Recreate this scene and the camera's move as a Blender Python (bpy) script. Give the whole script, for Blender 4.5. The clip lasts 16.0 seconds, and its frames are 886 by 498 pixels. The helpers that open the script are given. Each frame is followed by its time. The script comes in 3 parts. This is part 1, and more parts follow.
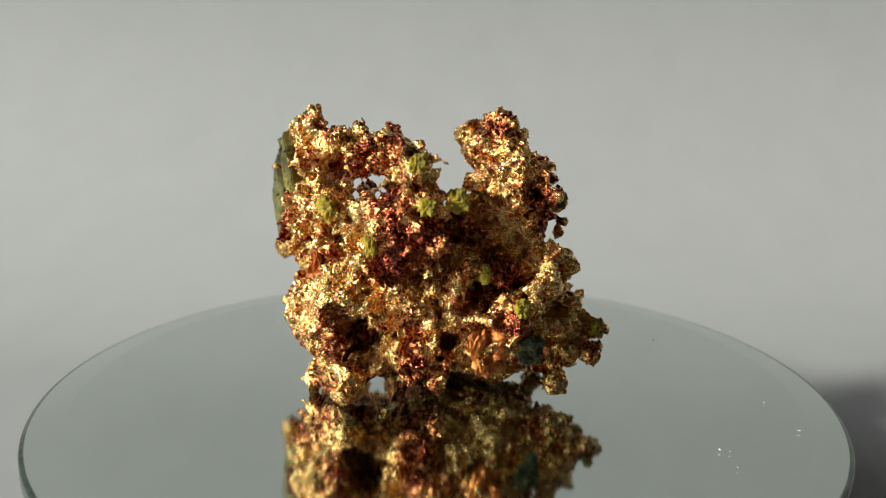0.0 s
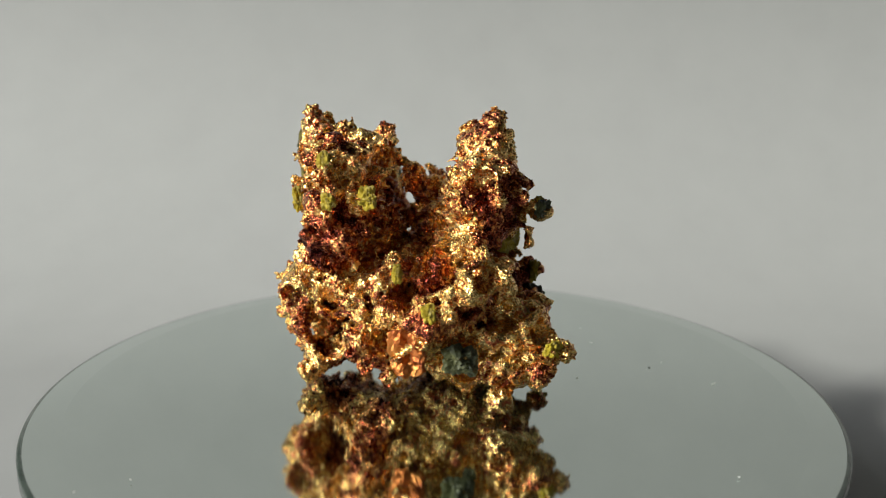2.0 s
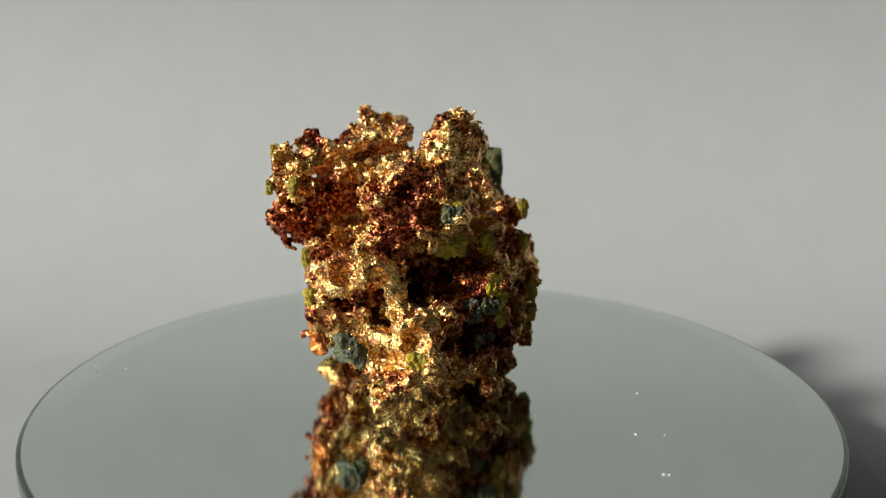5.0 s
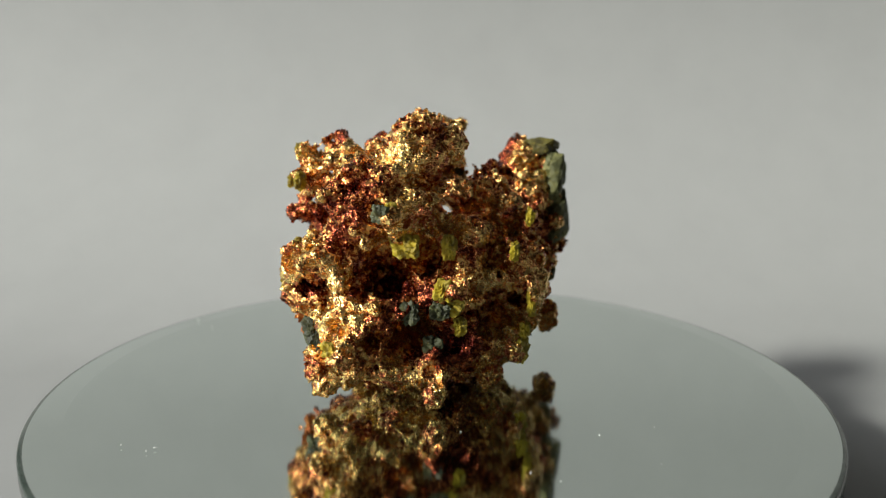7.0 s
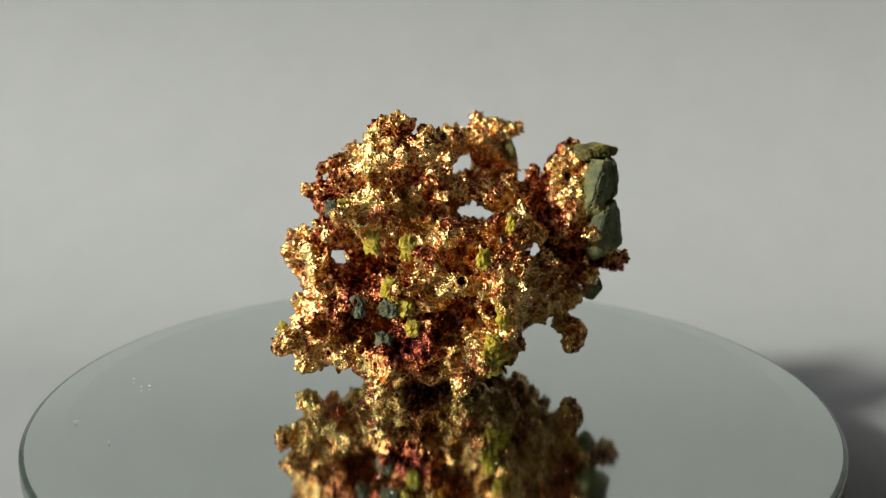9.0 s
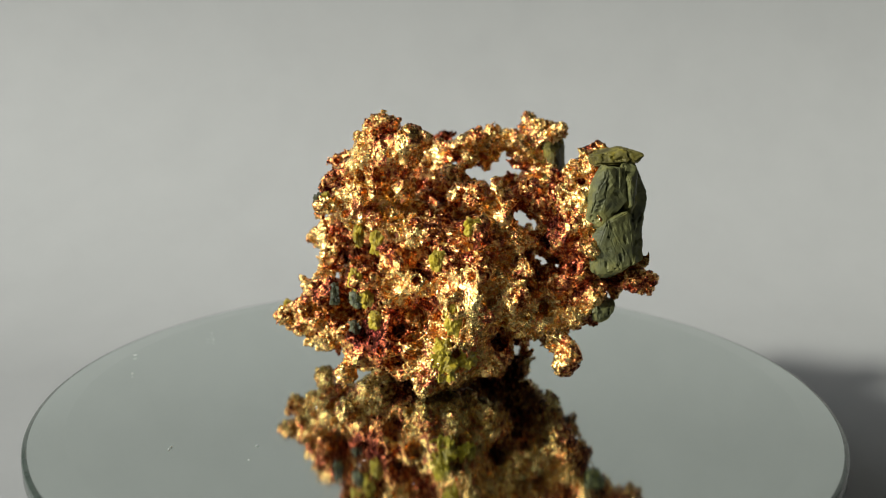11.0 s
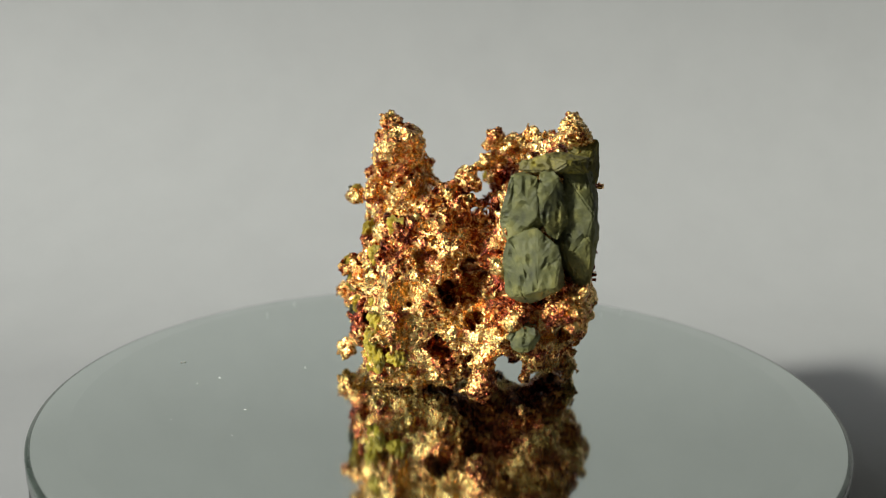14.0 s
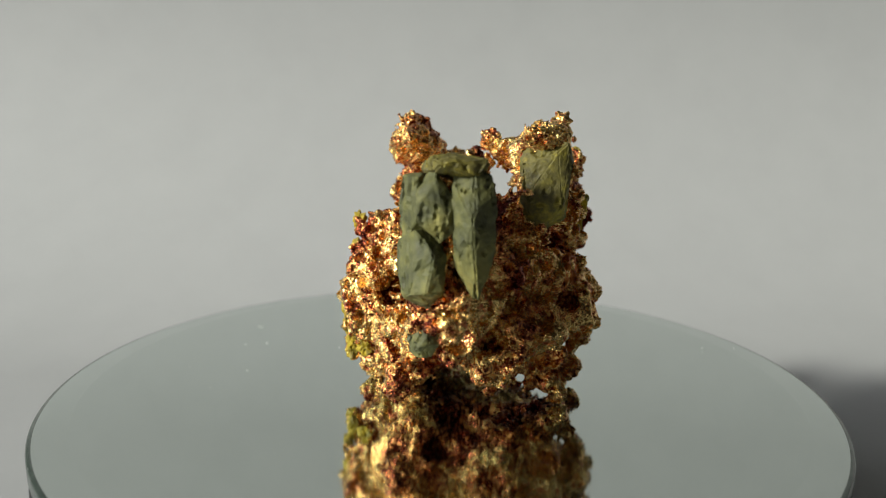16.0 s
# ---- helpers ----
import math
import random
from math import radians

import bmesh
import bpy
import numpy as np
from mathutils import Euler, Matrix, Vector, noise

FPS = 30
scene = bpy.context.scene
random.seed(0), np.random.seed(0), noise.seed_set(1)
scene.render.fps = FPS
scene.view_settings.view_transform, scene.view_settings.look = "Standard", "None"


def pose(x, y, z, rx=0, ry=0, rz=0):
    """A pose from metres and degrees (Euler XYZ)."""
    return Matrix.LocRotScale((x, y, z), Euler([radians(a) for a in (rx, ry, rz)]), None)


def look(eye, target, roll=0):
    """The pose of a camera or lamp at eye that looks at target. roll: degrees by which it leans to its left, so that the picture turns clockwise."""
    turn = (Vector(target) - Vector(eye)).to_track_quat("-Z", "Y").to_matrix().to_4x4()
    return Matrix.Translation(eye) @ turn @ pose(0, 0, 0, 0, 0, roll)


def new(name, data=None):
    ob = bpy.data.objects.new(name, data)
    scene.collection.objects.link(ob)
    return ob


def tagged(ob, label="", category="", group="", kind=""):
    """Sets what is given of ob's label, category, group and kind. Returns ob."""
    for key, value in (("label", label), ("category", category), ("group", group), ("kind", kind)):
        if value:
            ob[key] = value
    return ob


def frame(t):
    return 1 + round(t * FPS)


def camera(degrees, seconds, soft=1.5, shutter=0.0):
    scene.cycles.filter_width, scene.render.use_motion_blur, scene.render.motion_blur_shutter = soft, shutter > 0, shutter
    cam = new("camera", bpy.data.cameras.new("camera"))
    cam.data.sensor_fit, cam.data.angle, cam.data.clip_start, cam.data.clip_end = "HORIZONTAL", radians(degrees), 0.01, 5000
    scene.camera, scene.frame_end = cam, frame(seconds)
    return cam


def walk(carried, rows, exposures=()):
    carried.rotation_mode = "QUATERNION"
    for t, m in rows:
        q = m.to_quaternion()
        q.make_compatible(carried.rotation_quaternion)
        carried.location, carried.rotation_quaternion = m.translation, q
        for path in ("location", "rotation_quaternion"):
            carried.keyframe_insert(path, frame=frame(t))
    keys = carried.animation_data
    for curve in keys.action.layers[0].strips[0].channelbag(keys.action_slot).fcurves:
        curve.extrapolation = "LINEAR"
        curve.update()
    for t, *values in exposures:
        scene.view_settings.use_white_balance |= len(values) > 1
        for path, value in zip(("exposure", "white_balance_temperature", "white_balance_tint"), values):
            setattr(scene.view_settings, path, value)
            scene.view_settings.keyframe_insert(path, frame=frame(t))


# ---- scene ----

R = 0.075                       # radius of the mirror plate
SPIN = -14.925                   # degrees a second, clockwise from above
cam = camera(62.43, 16.0, soft=0.7)
EYE = Vector((0.0, -0.14303, 0.05382))


def view(nod):
    """The camera's pose, nodded down by so many degrees more."""
    a = radians(10.985 + nod)
    return look(EYE, EYE + Vector((0.0044, math.cos(a), -math.sin(a))), 0.635)


walk(cam, [(0.0, view(0.18)), (4.2, view(0.18)), (9.0, view(-0.16)), (16.0, view(-0.17))])
cam.data.dof.use_dof, cam.data.dof.focus_distance, cam.data.dof.aperture_fstop = True, 0.128, 15.0

# ---- light ----
SUN = Vector((-0.77, -0.45, 0.46)).normalized()      # towards the sun
world = bpy.data.worlds.new("daylight")
scene.world = world
world.use_nodes = True
wt = world.node_tree
sky = wt.nodes.new("ShaderNodeTexSky")
sky.sky_type, sky.sun_disc = "NISHITA", False
sky.sun_elevation = math.asin(SUN.z)
sky.sun_rotation = math.atan2(SUN.x, SUN.y)
wt.nodes["Background"].inputs["Strength"].default_value = 0.1
wt.links.new(sky.outputs["Color"], wt.nodes["Background"].inputs["Color"])
sun = new("sun", bpy.data.lights.new("sun", "SUN"))
sun.data.energy, sun.data.angle, sun.data.color = 5.4, radians(6.5), (0.96, 0.97, 0.88)
sun.matrix_world = look(SUN, (0, 0, 0))
skylight = new("window_daylight", bpy.data.lights.new("window_daylight", "AREA"))
skylight.data.shape, skylight.data.size, skylight.data.size_y = "RECTANGLE", 1.35, 1.15
skylight.data.energy, skylight.data.color = 11.0, (0.92, 0.97, 1.0)
skylight.matrix_world = look((-1.28, -0.55, 0.84), (0.0, -0.55, 0.6))
scene.view_settings.exposure = -0.24


# ---- materials ----
def material(name):
    m = bpy.data.materials.new(name)
    m.use_nodes = True
    return m, m.node_tree, m.node_tree.nodes["Principled BSDF"]


def ramp(nt, fac, stops):
    n = nt.nodes.new("ShaderNodeValToRGB")
    e = n.color_ramp.elements
    while len(e) < len(stops):
        e.new(0.5)
    for k, (p, c) in zip(e, stops):
        k.position, k.color = p, (*c, 1)
    nt.links.new(fac, n.inputs["Fac"])
    return n


def noise_tex(nt, scale, detail=4.0, rough=0.6, kind="ShaderNodeTexNoise"):
    n = nt.nodes.new(kind)
    c = nt.nodes.new("ShaderNodeTexCoord")
    nt.links.new(c.outputs["Object"], n.inputs["Vector"])
    n.inputs["Scale"].default_value = scale
    if kind == "ShaderNodeTexNoise":
        n.inputs["Detail"].default_value, n.inputs["Roughness"].default_value = detail, rough
    return n


def bump(nt, bs, height, strength, distance):
    b = nt.nodes.new("ShaderNodeBump")
    b.inputs["Strength"].default_value, b.inputs["Distance"].default_value = strength, distance
    nt.links.new(height, b.inputs["Height"])
    nt.links.new(b.outputs["Normal"], bs.inputs["Normal"])


def surface(name, scale, stops, rough=(0.6, 0.9), metal=0.0, bumps=(0.3, 0.0003), fine=6.0):
    m, nt, bs = material(name)
    a, b = noise_tex(nt, scale), noise_tex(nt, scale * fine)
    mix = nt.nodes.new("ShaderNodeMath")
    mix.operation, mix.inputs[1].default_value = "MULTIPLY_ADD", 0.35
    sub = nt.nodes.new("ShaderNodeMath")
    sub.operation, sub.inputs[1].default_value = "MULTIPLY", 0.65
    nt.links.new(a.outputs["Fac"], sub.inputs[0])
    nt.links.new(b.outputs["Fac"], mix.inputs[0])
    nt.links.new(sub.outputs[0], mix.inputs[2])
    nt.links.new(ramp(nt, mix.outputs[0], stops).outputs["Color"], bs.inputs["Base Color"])
    r = nt.nodes.new("ShaderNodeMapRange")
    r.inputs["To Min"].default_value, r.inputs["To Max"].default_value = rough
    nt.links.new(b.outputs["Fac"], r.inputs["Value"])
    nt.links.new(r.outputs["Result"], bs.inputs["Roughness"])
    bs.inputs["Metallic"].default_value = metal
    if bumps[0]:
        bump(nt, bs, b.outputs["Fac"], *bumps)
    return m


COPPER = surface("native_copper", 75, [(0.38, (0.10, 0.016, 0.012)), (0.45, (0.40, 0.095, 0.042)), (0.49, (0.81, 0.385, 0.125)), (0.55, (0.98, 0.72, 0.265)), (0.61, (0.60, 0.18, 0.072)), (0.66, (0.18, 0.032, 0.022))],
                 (0.15, 0.37), 1.0, (0.6, 0.0003), 14)


def add_grains(m, scale, share):
    """Lets fine crystal grains join the relief of a material."""
    nt = m.node_tree
    vor = noise_tex(nt, scale, kind="ShaderNodeTexVoronoi")
    b = next(n for n in nt.nodes if n.bl_idname == "ShaderNodeBump")
    old = b.inputs["Height"].links[0].from_socket
    mix = nt.nodes.new("ShaderNodeMath")
    mix.operation, mix.inputs[1].default_value = "MULTIPLY_ADD", -share
    nt.links.new(vor.outputs["Distance"], mix.inputs[0])
    nt.links.new(old, mix.inputs[2])
    nt.links.new(mix.outputs[0], b.inputs["Height"])


add_grains(COPPER, 2600, 0.9)
GREEN = surface("green_crust", 90, [(0.35, (0.034, 0.037, 0.016)), (0.5, (0.105, 0.106, 0.034)), (0.65, (0.21, 0.19, 0.05))], (0.55, 0.8), 0, (0.6, 0.0005))
RUST = surface("rust_copper", 120, [(0.36, (0.16, 0.03, 0.012)), (0.5, (0.50, 0.15, 0.035)), (0.66, (0.72, 0.30, 0.08))], (0.3, 0.55), 0.8, (0.7, 0.0005))
DARK_GREEN = surface("dark_green_crust", 150, [(0.36, (0.016, 0.019, 0.008)), (0.5, (0.042, 0.046, 0.018)), (0.66, (0.13, 0.13, 0.045))], (0.4, 0.7), 0, (0.6, 0.0004))
OLIVE = surface("olive_crust", 160, [(0.36, (0.10, 0.07, 0.006)), (0.5, (0.32, 0.235, 0.006)), (0.66, (0.50, 0.38, 0.014))], (0.45, 0.75), 0, (0.6, 0.0004))
# dark olive crust; its mid tone also holds the green blocks' shade
SHADED_OLIVE = surface("shaded_olive_crust", 140, [(0.38, (0.05, 0.042, 0.010)), (0.52, (0.13, 0.11, 0.018)), (0.68, (0.42, 0.34, 0.035))], (0.5, 0.8), 0, (0.6, 0.0005))
DUST_WHITE = surface("white_dust", 900, [(0.3, (0.75, 0.75, 0.74)), (0.7, (0.85, 0.85, 0.84))], (0.6, 0.8), 0, (0, 0))
PAPER = surface("white_paper", 40, [(0.3, (0.352, 0.355, 0.356)), (0.7, (0.379, 0.382, 0.383))], (0.75, 0.9), 0, (0.05, 0.0001), 20)
WALL = surface("dim_wall_paint", 3, [(0.3, (0.075, 0.065, 0.055)), (0.7, (0.10, 0.085, 0.07))], (0.7, 0.9), 0, (0.1, 0.001), 20)
WOOD = surface("dark_table_wood", 12, [(0.3, (0.08, 0.045, 0.025)), (0.7, (0.16, 0.09, 0.05))], (0.4, 0.6), 0, (0.2, 0.0004), 8)
BLACK = surface("black_plastic", 60, [(0.3, (0.012, 0.012, 0.012)), (0.7, (0.02, 0.02, 0.02))], (0.4, 0.6), 0, (0.1, 0.0001))
MIRROR = surface("mirror_silver", 30, [(0.3, (0.615, 0.672, 0.645)), (0.7, (0.635, 0.692, 0.665))], (0.065, 0.075), 1.0, (0, 0))
EDGE = surface("ground_glass_edge", 200, [(0.3, (0.03, 0.04, 0.035)), (0.7, (0.07, 0.085, 0.075))], (0.15, 0.3), 0, (0.2, 0.0001))


# ---- mesh helpers ----
def mesh_object(name, bm, mat, smooth=False):
    me = bpy.data.meshes.new(name)
    bm.to_mesh(me)
    bm.free()
    me.materials.append(mat)
    for p in me.polygons:
        p.use_smooth = smooth
    return new(name, me)


def part(name, bm, mat, parent, label="", smooth=False):
    ob = mesh_object(name, bm, mat, smooth)
    ob.parent = parent
    return tagged(ob, label)


def box_bm(x0, x1, y0, y1, z0, z1):
    bm = bmesh.new()
    bmesh.ops.create_cube(bm, size=1)
    for v in bm.verts:
        v.co = ((x0 + x1) / 2 + v.co.x * (x1 - x0), (y0 + y1) / 2 + v.co.y * (y1 - y0), (z0 + z1) / 2 + v.co.z * (z1 - z0))
    return bm


def lathe_bm(profile, steps=192, closed=False):
    """A body of revolution about z from (radius, height) pairs."""
    bm = bmesh.new()
    rings = []
    for r, z in profile:
        if r == 0:
            rings.append([bm.verts.new((0, 0, z))])
        else:
            rings.append([bm.verts.new((r * math.cos(2 * math.pi * k / steps), r * math.sin(2 * math.pi * k / steps), z)) for k in range(steps)])
    for a, b in zip(rings, rings[1:]):
        for k in range(steps):
            l = (k + 1) % steps
            if len(a) == 1:
                bm.faces.new((a[0], b[k], b[l]))
            elif len(b) == 1:
                bm.faces.new((a[k], b[0], a[l]))
            else:
                bm.faces.new((a[k], b[k], b[l], a[l]))
    bmesh.ops.recalc_face_normals(bm, faces=bm.faces)
    return bm


# ---- room, table and paper sweep ----
TABLE = -0.032


def room():
    z0, z1 = TABLE - 0.75, TABLE + 1.75
    def wall(name, *b):
        return tagged(mesh_object(name, box_bm(*b), WALL), "dim painted wall of the room", "wall", kind="structure")
    tagged(mesh_object("floor", box_bm(-1.3, 1.6, -1.9, 1.2, z0 - 0.05, z0), WOOD), "dark wooden floor of the room", "floor", kind="structure")
    tagged(mesh_object("ceiling", box_bm(-1.3, 1.6, -1.9, 1.2, z1, z1 + 0.05), WALL), "dim painted ceiling of the room", "ceiling", kind="structure")
    wall("wall_north", -1.3, 1.6, 1.2, 1.3, z0, z1)
    wall("wall_south", -1.3, 1.6, -2.0, -1.9, z0, z1)
    wall("wall_east", 1.6, 1.7, -1.9, 1.2, z0, z1)
    # west wall with the window opening
    wall("wall_west", -1.4, -1.3, -1.9, -1.25, z0, z1)
    wall("wall_west", -1.4, -1.3, 0.15, 1.2, z0, z1)
    wall("wall_west", -1.4, -1.3, -1.25, 0.15, z0, 0.22)
    wall("wall_west", -1.4, -1.3, -1.25, 0.15, 1.45, z1)


def table():
    ob = new("table")
    tagged(ob, "dark wooden table under the white paper", "table")
    part("tabletop", box_bm(-0.8, 0.8, -0.5, 0.6, TABLE - 0.034, TABLE - 0.002), WOOD, ob)
    for x in (-0.75, 0.69):
        for y in (-0.45, 0.49):
            part("leg", box_bm(x, x + 0.06, y, y + 0.06, TABLE - 0.75, TABLE - 0.036), WOOD, ob)


def sweep():
    """White paper that lies on the table and curves up behind the plate."""
    prof = [(-0.45, TABLE), (0.08, TABLE)]
    cy, r = 0.08, 0.16
    for k in range(1, 65):
        a = k / 64 * radians(88)
        prof.append((cy + r * math.sin(a), TABLE + r - r * math.cos(a)))
    y, z = prof[-1]
    prof.append((y + 0.008, z + 0.24))
    bm = bmesh.new()
    cols = []
    for x in np.linspace(-0.335, 0.6, 15):
        cols.append([bm.verts.new((x, py, pz)) for py, pz in prof])
    for a, b in zip(cols, cols[1:]):
        for k in range(len(prof) - 1):
            bm.faces.new((a[k], b[k], b[k + 1], a[k + 1]))
    bmesh.ops.recalc_face_normals(bm, faces=bm.faces)
    ob = mesh_object("paper_sweep", bm, PAPER)
    ob.modifiers.new("thickness", "SOLIDIFY").thickness = -0.0005
    tagged(ob, "plain white paper curved up behind the plate as backdrop", "paper backdrop", kind="structure")


room()
table()
sweep()


# ---- turntable with mirror plate ----
# dust on the mirror, millimetres
DUST = [(45.0, -34.8), (45.6, -40.6), (0.8, 52.0), (46.4, -35.4), (61.2, -27.6), (60.4, -15.6), (0.8, 50.0), (37.1, 24.0), (38.5, 28.6), (21.3, 33.4), (26.1, 10.7), (29.2, 43.1), (15.6, 42.4), (8.1, 49.5), (8.5, 50.9), (-24.1, 42.1), (-19.4, -68.1), (-15.6, -61.8), (50.6, 21.8), (50.3, 21.1)]

def turntable():
    ob = new("turntable")
    tagged(ob, "round grey mirror plate on a black turning base", "turntable")
    tilt = Matrix.Translation((0, -0.00075, 0)) @ pose(0, 0, 0, 0.33, 0.07, 0)
    top = part("mirror_plate", lathe_bm([(0, 0.0001), (R * 0.5, 0.0001), (R - 0.0062, 0.0001), (R - 0.0060, 0.00008), (R - 0.0008, -0.0002)]), MIRROR, ob, "grey-green mirror glass with bevelled rim")
    rim = part("glass_edge", lathe_bm([(R - 0.0008, -0.0002), (R - 0.0002, -0.0003), (R, -0.0006), (R, -0.0028), (R - 0.0005, -0.0032), (0, -0.0032)]), EDGE, ob, "dark ground glass edge", True)
    for o in (top, rim):
        o.matrix_basis = tilt
    part("base", lathe_bm([(0, -0.0050), (0.0725, -0.0050), (0.0742, -0.0062), (0.0742, -0.016), (0.0755, TABLE), (0, TABLE)]), BLACK, ob, "black plastic base")
    rng = random.Random(5)
    for x, y in DUST:
        bm = bmesh.new()
        bmesh.ops.create_icosphere(bm, subdivisions=2, radius=0.00014)
        a, l = rng.uniform(0, 3.14), rng.uniform(0.8, 2.6)
        for v in bm.verts:
            v.co = Vector((v.co.x * l, v.co.y * 0.8, v.co.z * 0.5 + 0.00017)) * rng.uniform(0.85, 1.15)
        o = part("dust_speck", bm, DUST_WHITE, ob, "tiny white dust speck")
        o.matrix_basis = Matrix.Translation((x / 1000, y / 1000, 0.0001)) @ Matrix.Rotation(a, 4, "Z")
    part("hub", lathe_bm([(0, -0.0040), (0.030, -0.0040), (0.030, -0.0052), (0, -0.0052)]), BLACK, ob)
    return ob


# ---- the copper specimen: lumps (x, y, z, radius) in millimetres ----
FOOT = [(10.5, -3.0, 10.1, 9.7), (8.3, 4.5, 10.9, 8.6), (0.0, 7.5, 8.6, 7.9), (21.0, -11.2, 10.1, 6.0),
    (5.3, -2.2, 7.9, 7.9), (3.8, 13.5, 9.4, 4.4), (14.3, 0.8, 8.6, 6.1), (20.3, -4.5, 10.1, 4.7),
    (7.5, 12.0, 9.4, 4.0), (24.0, -17.2, 10.1, 2.2), (1.5, 8.3, 7.9, 7.2)]
HEEL = [(-18.0, -13.5, 9.4, 6.0), (-10.5, -9.7, 10.1, 7.2), (-4.5, -16.5, 10.1, 5.0), (-16.5, -17.2, 5.6, 3.9),
    (-21.0, -11.2, 4.1, 3.6), (-18.7, -13.5, 3.4, 3.7), (-12.0, -18.0, 8.6, 2.4), (-19.5, -0.7, 7.1, 3.4),
    (-4.5, 9.0, 8.6, 6.4), (-3.7, -14.2, 7.1, 3.7), (-21.0, -7.5, 4.1, 2.4)]
CORE = [(7.5, -5.2, 25.9, 9.7), (-2.2, 14.3, 19.9, 7.2), (2.3, 2.3, 25.9, 8.6), (-7.5, 15.0, 22.9, 6.2),
    (-3.7, -3.0, 12.4, 9.4), (8.3, 3.8, 21.4, 7.9), (-6.0, 9.0, 11.6, 7.5), (-1.5, 7.5, 25.9, 7.0),
    (6.8, -4.5, 28.9, 8.8), (3.8, 7.5, 21.4, 7.5), (-7.5, 6.0, 29.6, 3.6), (0.8, -7.5, 13.1, 9.4),
    (-3.0, 12.0, 11.6, 6.0), (-3.0, 15.8, 22.9, 6.0), (-6.0, 15.8, 31.1, 2.8), (7.5, 8.3, 30.4, 2.8),
    (2.3, 17.3, 11.6, 2.8), (-0.7, -1.5, 31.1, 4.1), (3.8, 14.3, 19.9, 4.1), (-4.5, 2.3, 29.6, 3.6),
    (9.8, -6.7, 22.1, 7.5)]
SIDE = [(19.5, -5.2, 15.4, 6.0), (15.8, -1.5, 25.1, 3.6), (12.8, 3.8, 18.4, 5.5), (15.0, 6.0, 21.4, 3.7),
    (12.8, 0.8, 25.9, 5.0), (11.3, 8.3, 26.6, 3.1)]
FACE = [(22.5, -9.7, 13.1, 6.6), (18.8, -18.0, 26.6, 5.0), (10.5, -9.0, 12.4, 9.7), (14.3, -23.2, 24.4, 4.0),
    (14.3, -20.2, 18.4, 4.7), (12.0, -17.2, 29.6, 3.6), (12.0, -15.0, 17.6, 6.2), (20.3, -13.5, 23.6, 2.8),
    (18.0, -21.0, 24.4, 4.4), (12.0, -22.5, 18.4, 4.7), (9.0, -25.5, 24.4, 2.8), (18.8, -16.5, 15.4, 2.8),
    (22.5, -12.0, 17.6, 3.8), (11.3, -18.7, 26.6, 2.9)]
BROW = [(4.5, -15.0, 16.1, 9.4), (-6.0, -25.5, 31.1, 5.9), (-5.2, -11.2, 19.1, 9.4), (-7.5, -20.2, 21.4, 6.1),
    (7.5, -18.7, 15.4, 7.2), (1.5, -21.0, 22.1, 5.1), (4.5, -15.7, 23.6, 5.8), (5.3, -24.7, 25.9, 2.8),
    (-2.2, -22.5, 11.6, 2.9), (-9.0, -21.7, 28.9, 5.9), (0.0, -29.2, 31.1, 2.8), (5.3, -24.7, 13.9, 3.6),
    (-2.2, -14.2, 30.4, 3.2), (-3.0, -24.7, 19.9, 3.1), (1.5, -24.7, 13.1, 2.8), (-7.5, -8.2, 31.1, 4.4),
    (-6.0, -30.0, 31.1, 3.4)]
FLANK = [(-19.5, -2.2, 14.6, 8.6), (-18.7, -16.5, 15.4, 6.5), (-21.7, -12.0, 16.9, 6.1), (-18.7, -18.0, 20.6, 4.8),
    (-25.5, -6.0, 16.1, 4.7), (-15.7, -6.0, 12.4, 7.9), (-20.2, -7.5, 13.9, 7.6), (-14.2, -21.0, 14.6, 2.9),
    (-21.0, -15.0, 19.1, 5.7), (-18.0, -20.2, 19.1, 3.7)]
CHEEK = [(-19.5, -11.2, 23.6, 5.2), (-11.2, -17.2, 29.6, 6.9), (-10.5, -5.2, 25.9, 5.4), (-20.2, -7.5, 25.1, 4.9),
    (-29.2, -0.7, 27.4, 2.8), (-16.5, -3.0, 27.4, 3.3), (-9.7, -0.7, 29.6, 2.8), (-12.0, -15.0, 27.4, 6.2),
    (-14.2, -22.5, 22.9, 2.7)]
REAR = [(-24.7, 12.0, 30.4, 7.5), (-23.2, 11.3, 18.4, 6.5), (-13.5, 10.5, 16.1, 7.1), (-30.7, 15.0, 27.4, 6.1),
    (-22.5, 4.5, 15.4, 7.0), (-24.0, 0.0, 28.1, 4.5), (-10.5, 1.5, 16.1, 9.2), (-31.5, 9.0, 27.4, 5.0),
    (-18.0, 8.3, 19.1, 6.0), (-14.2, 6.0, 29.6, 2.8), (-25.5, 0.8, 16.1, 5.4), (-11.2, 14.3, 29.6, 3.3),
    (-15.0, 0.8, 28.9, 2.8), (-18.0, 18.8, 11.6, 2.8), (-25.5, 12.8, 25.9, 6.8), (-30.7, 18.0, 23.6, 3.9),
    (-19.5, 15.0, 16.1, 4.3), (-21.7, 1.5, 11.6, 6.0), (-30.7, 4.5, 28.1, 3.4), (-14.2, 13.5, 28.1, 3.1),
    (-28.5, 15.0, 31.1, 6.8), (-19.5, 3.8, 28.1, 2.9), (-25.5, 0.0, 25.1, 3.3), (-14.2, 17.3, 22.1, 2.7)]
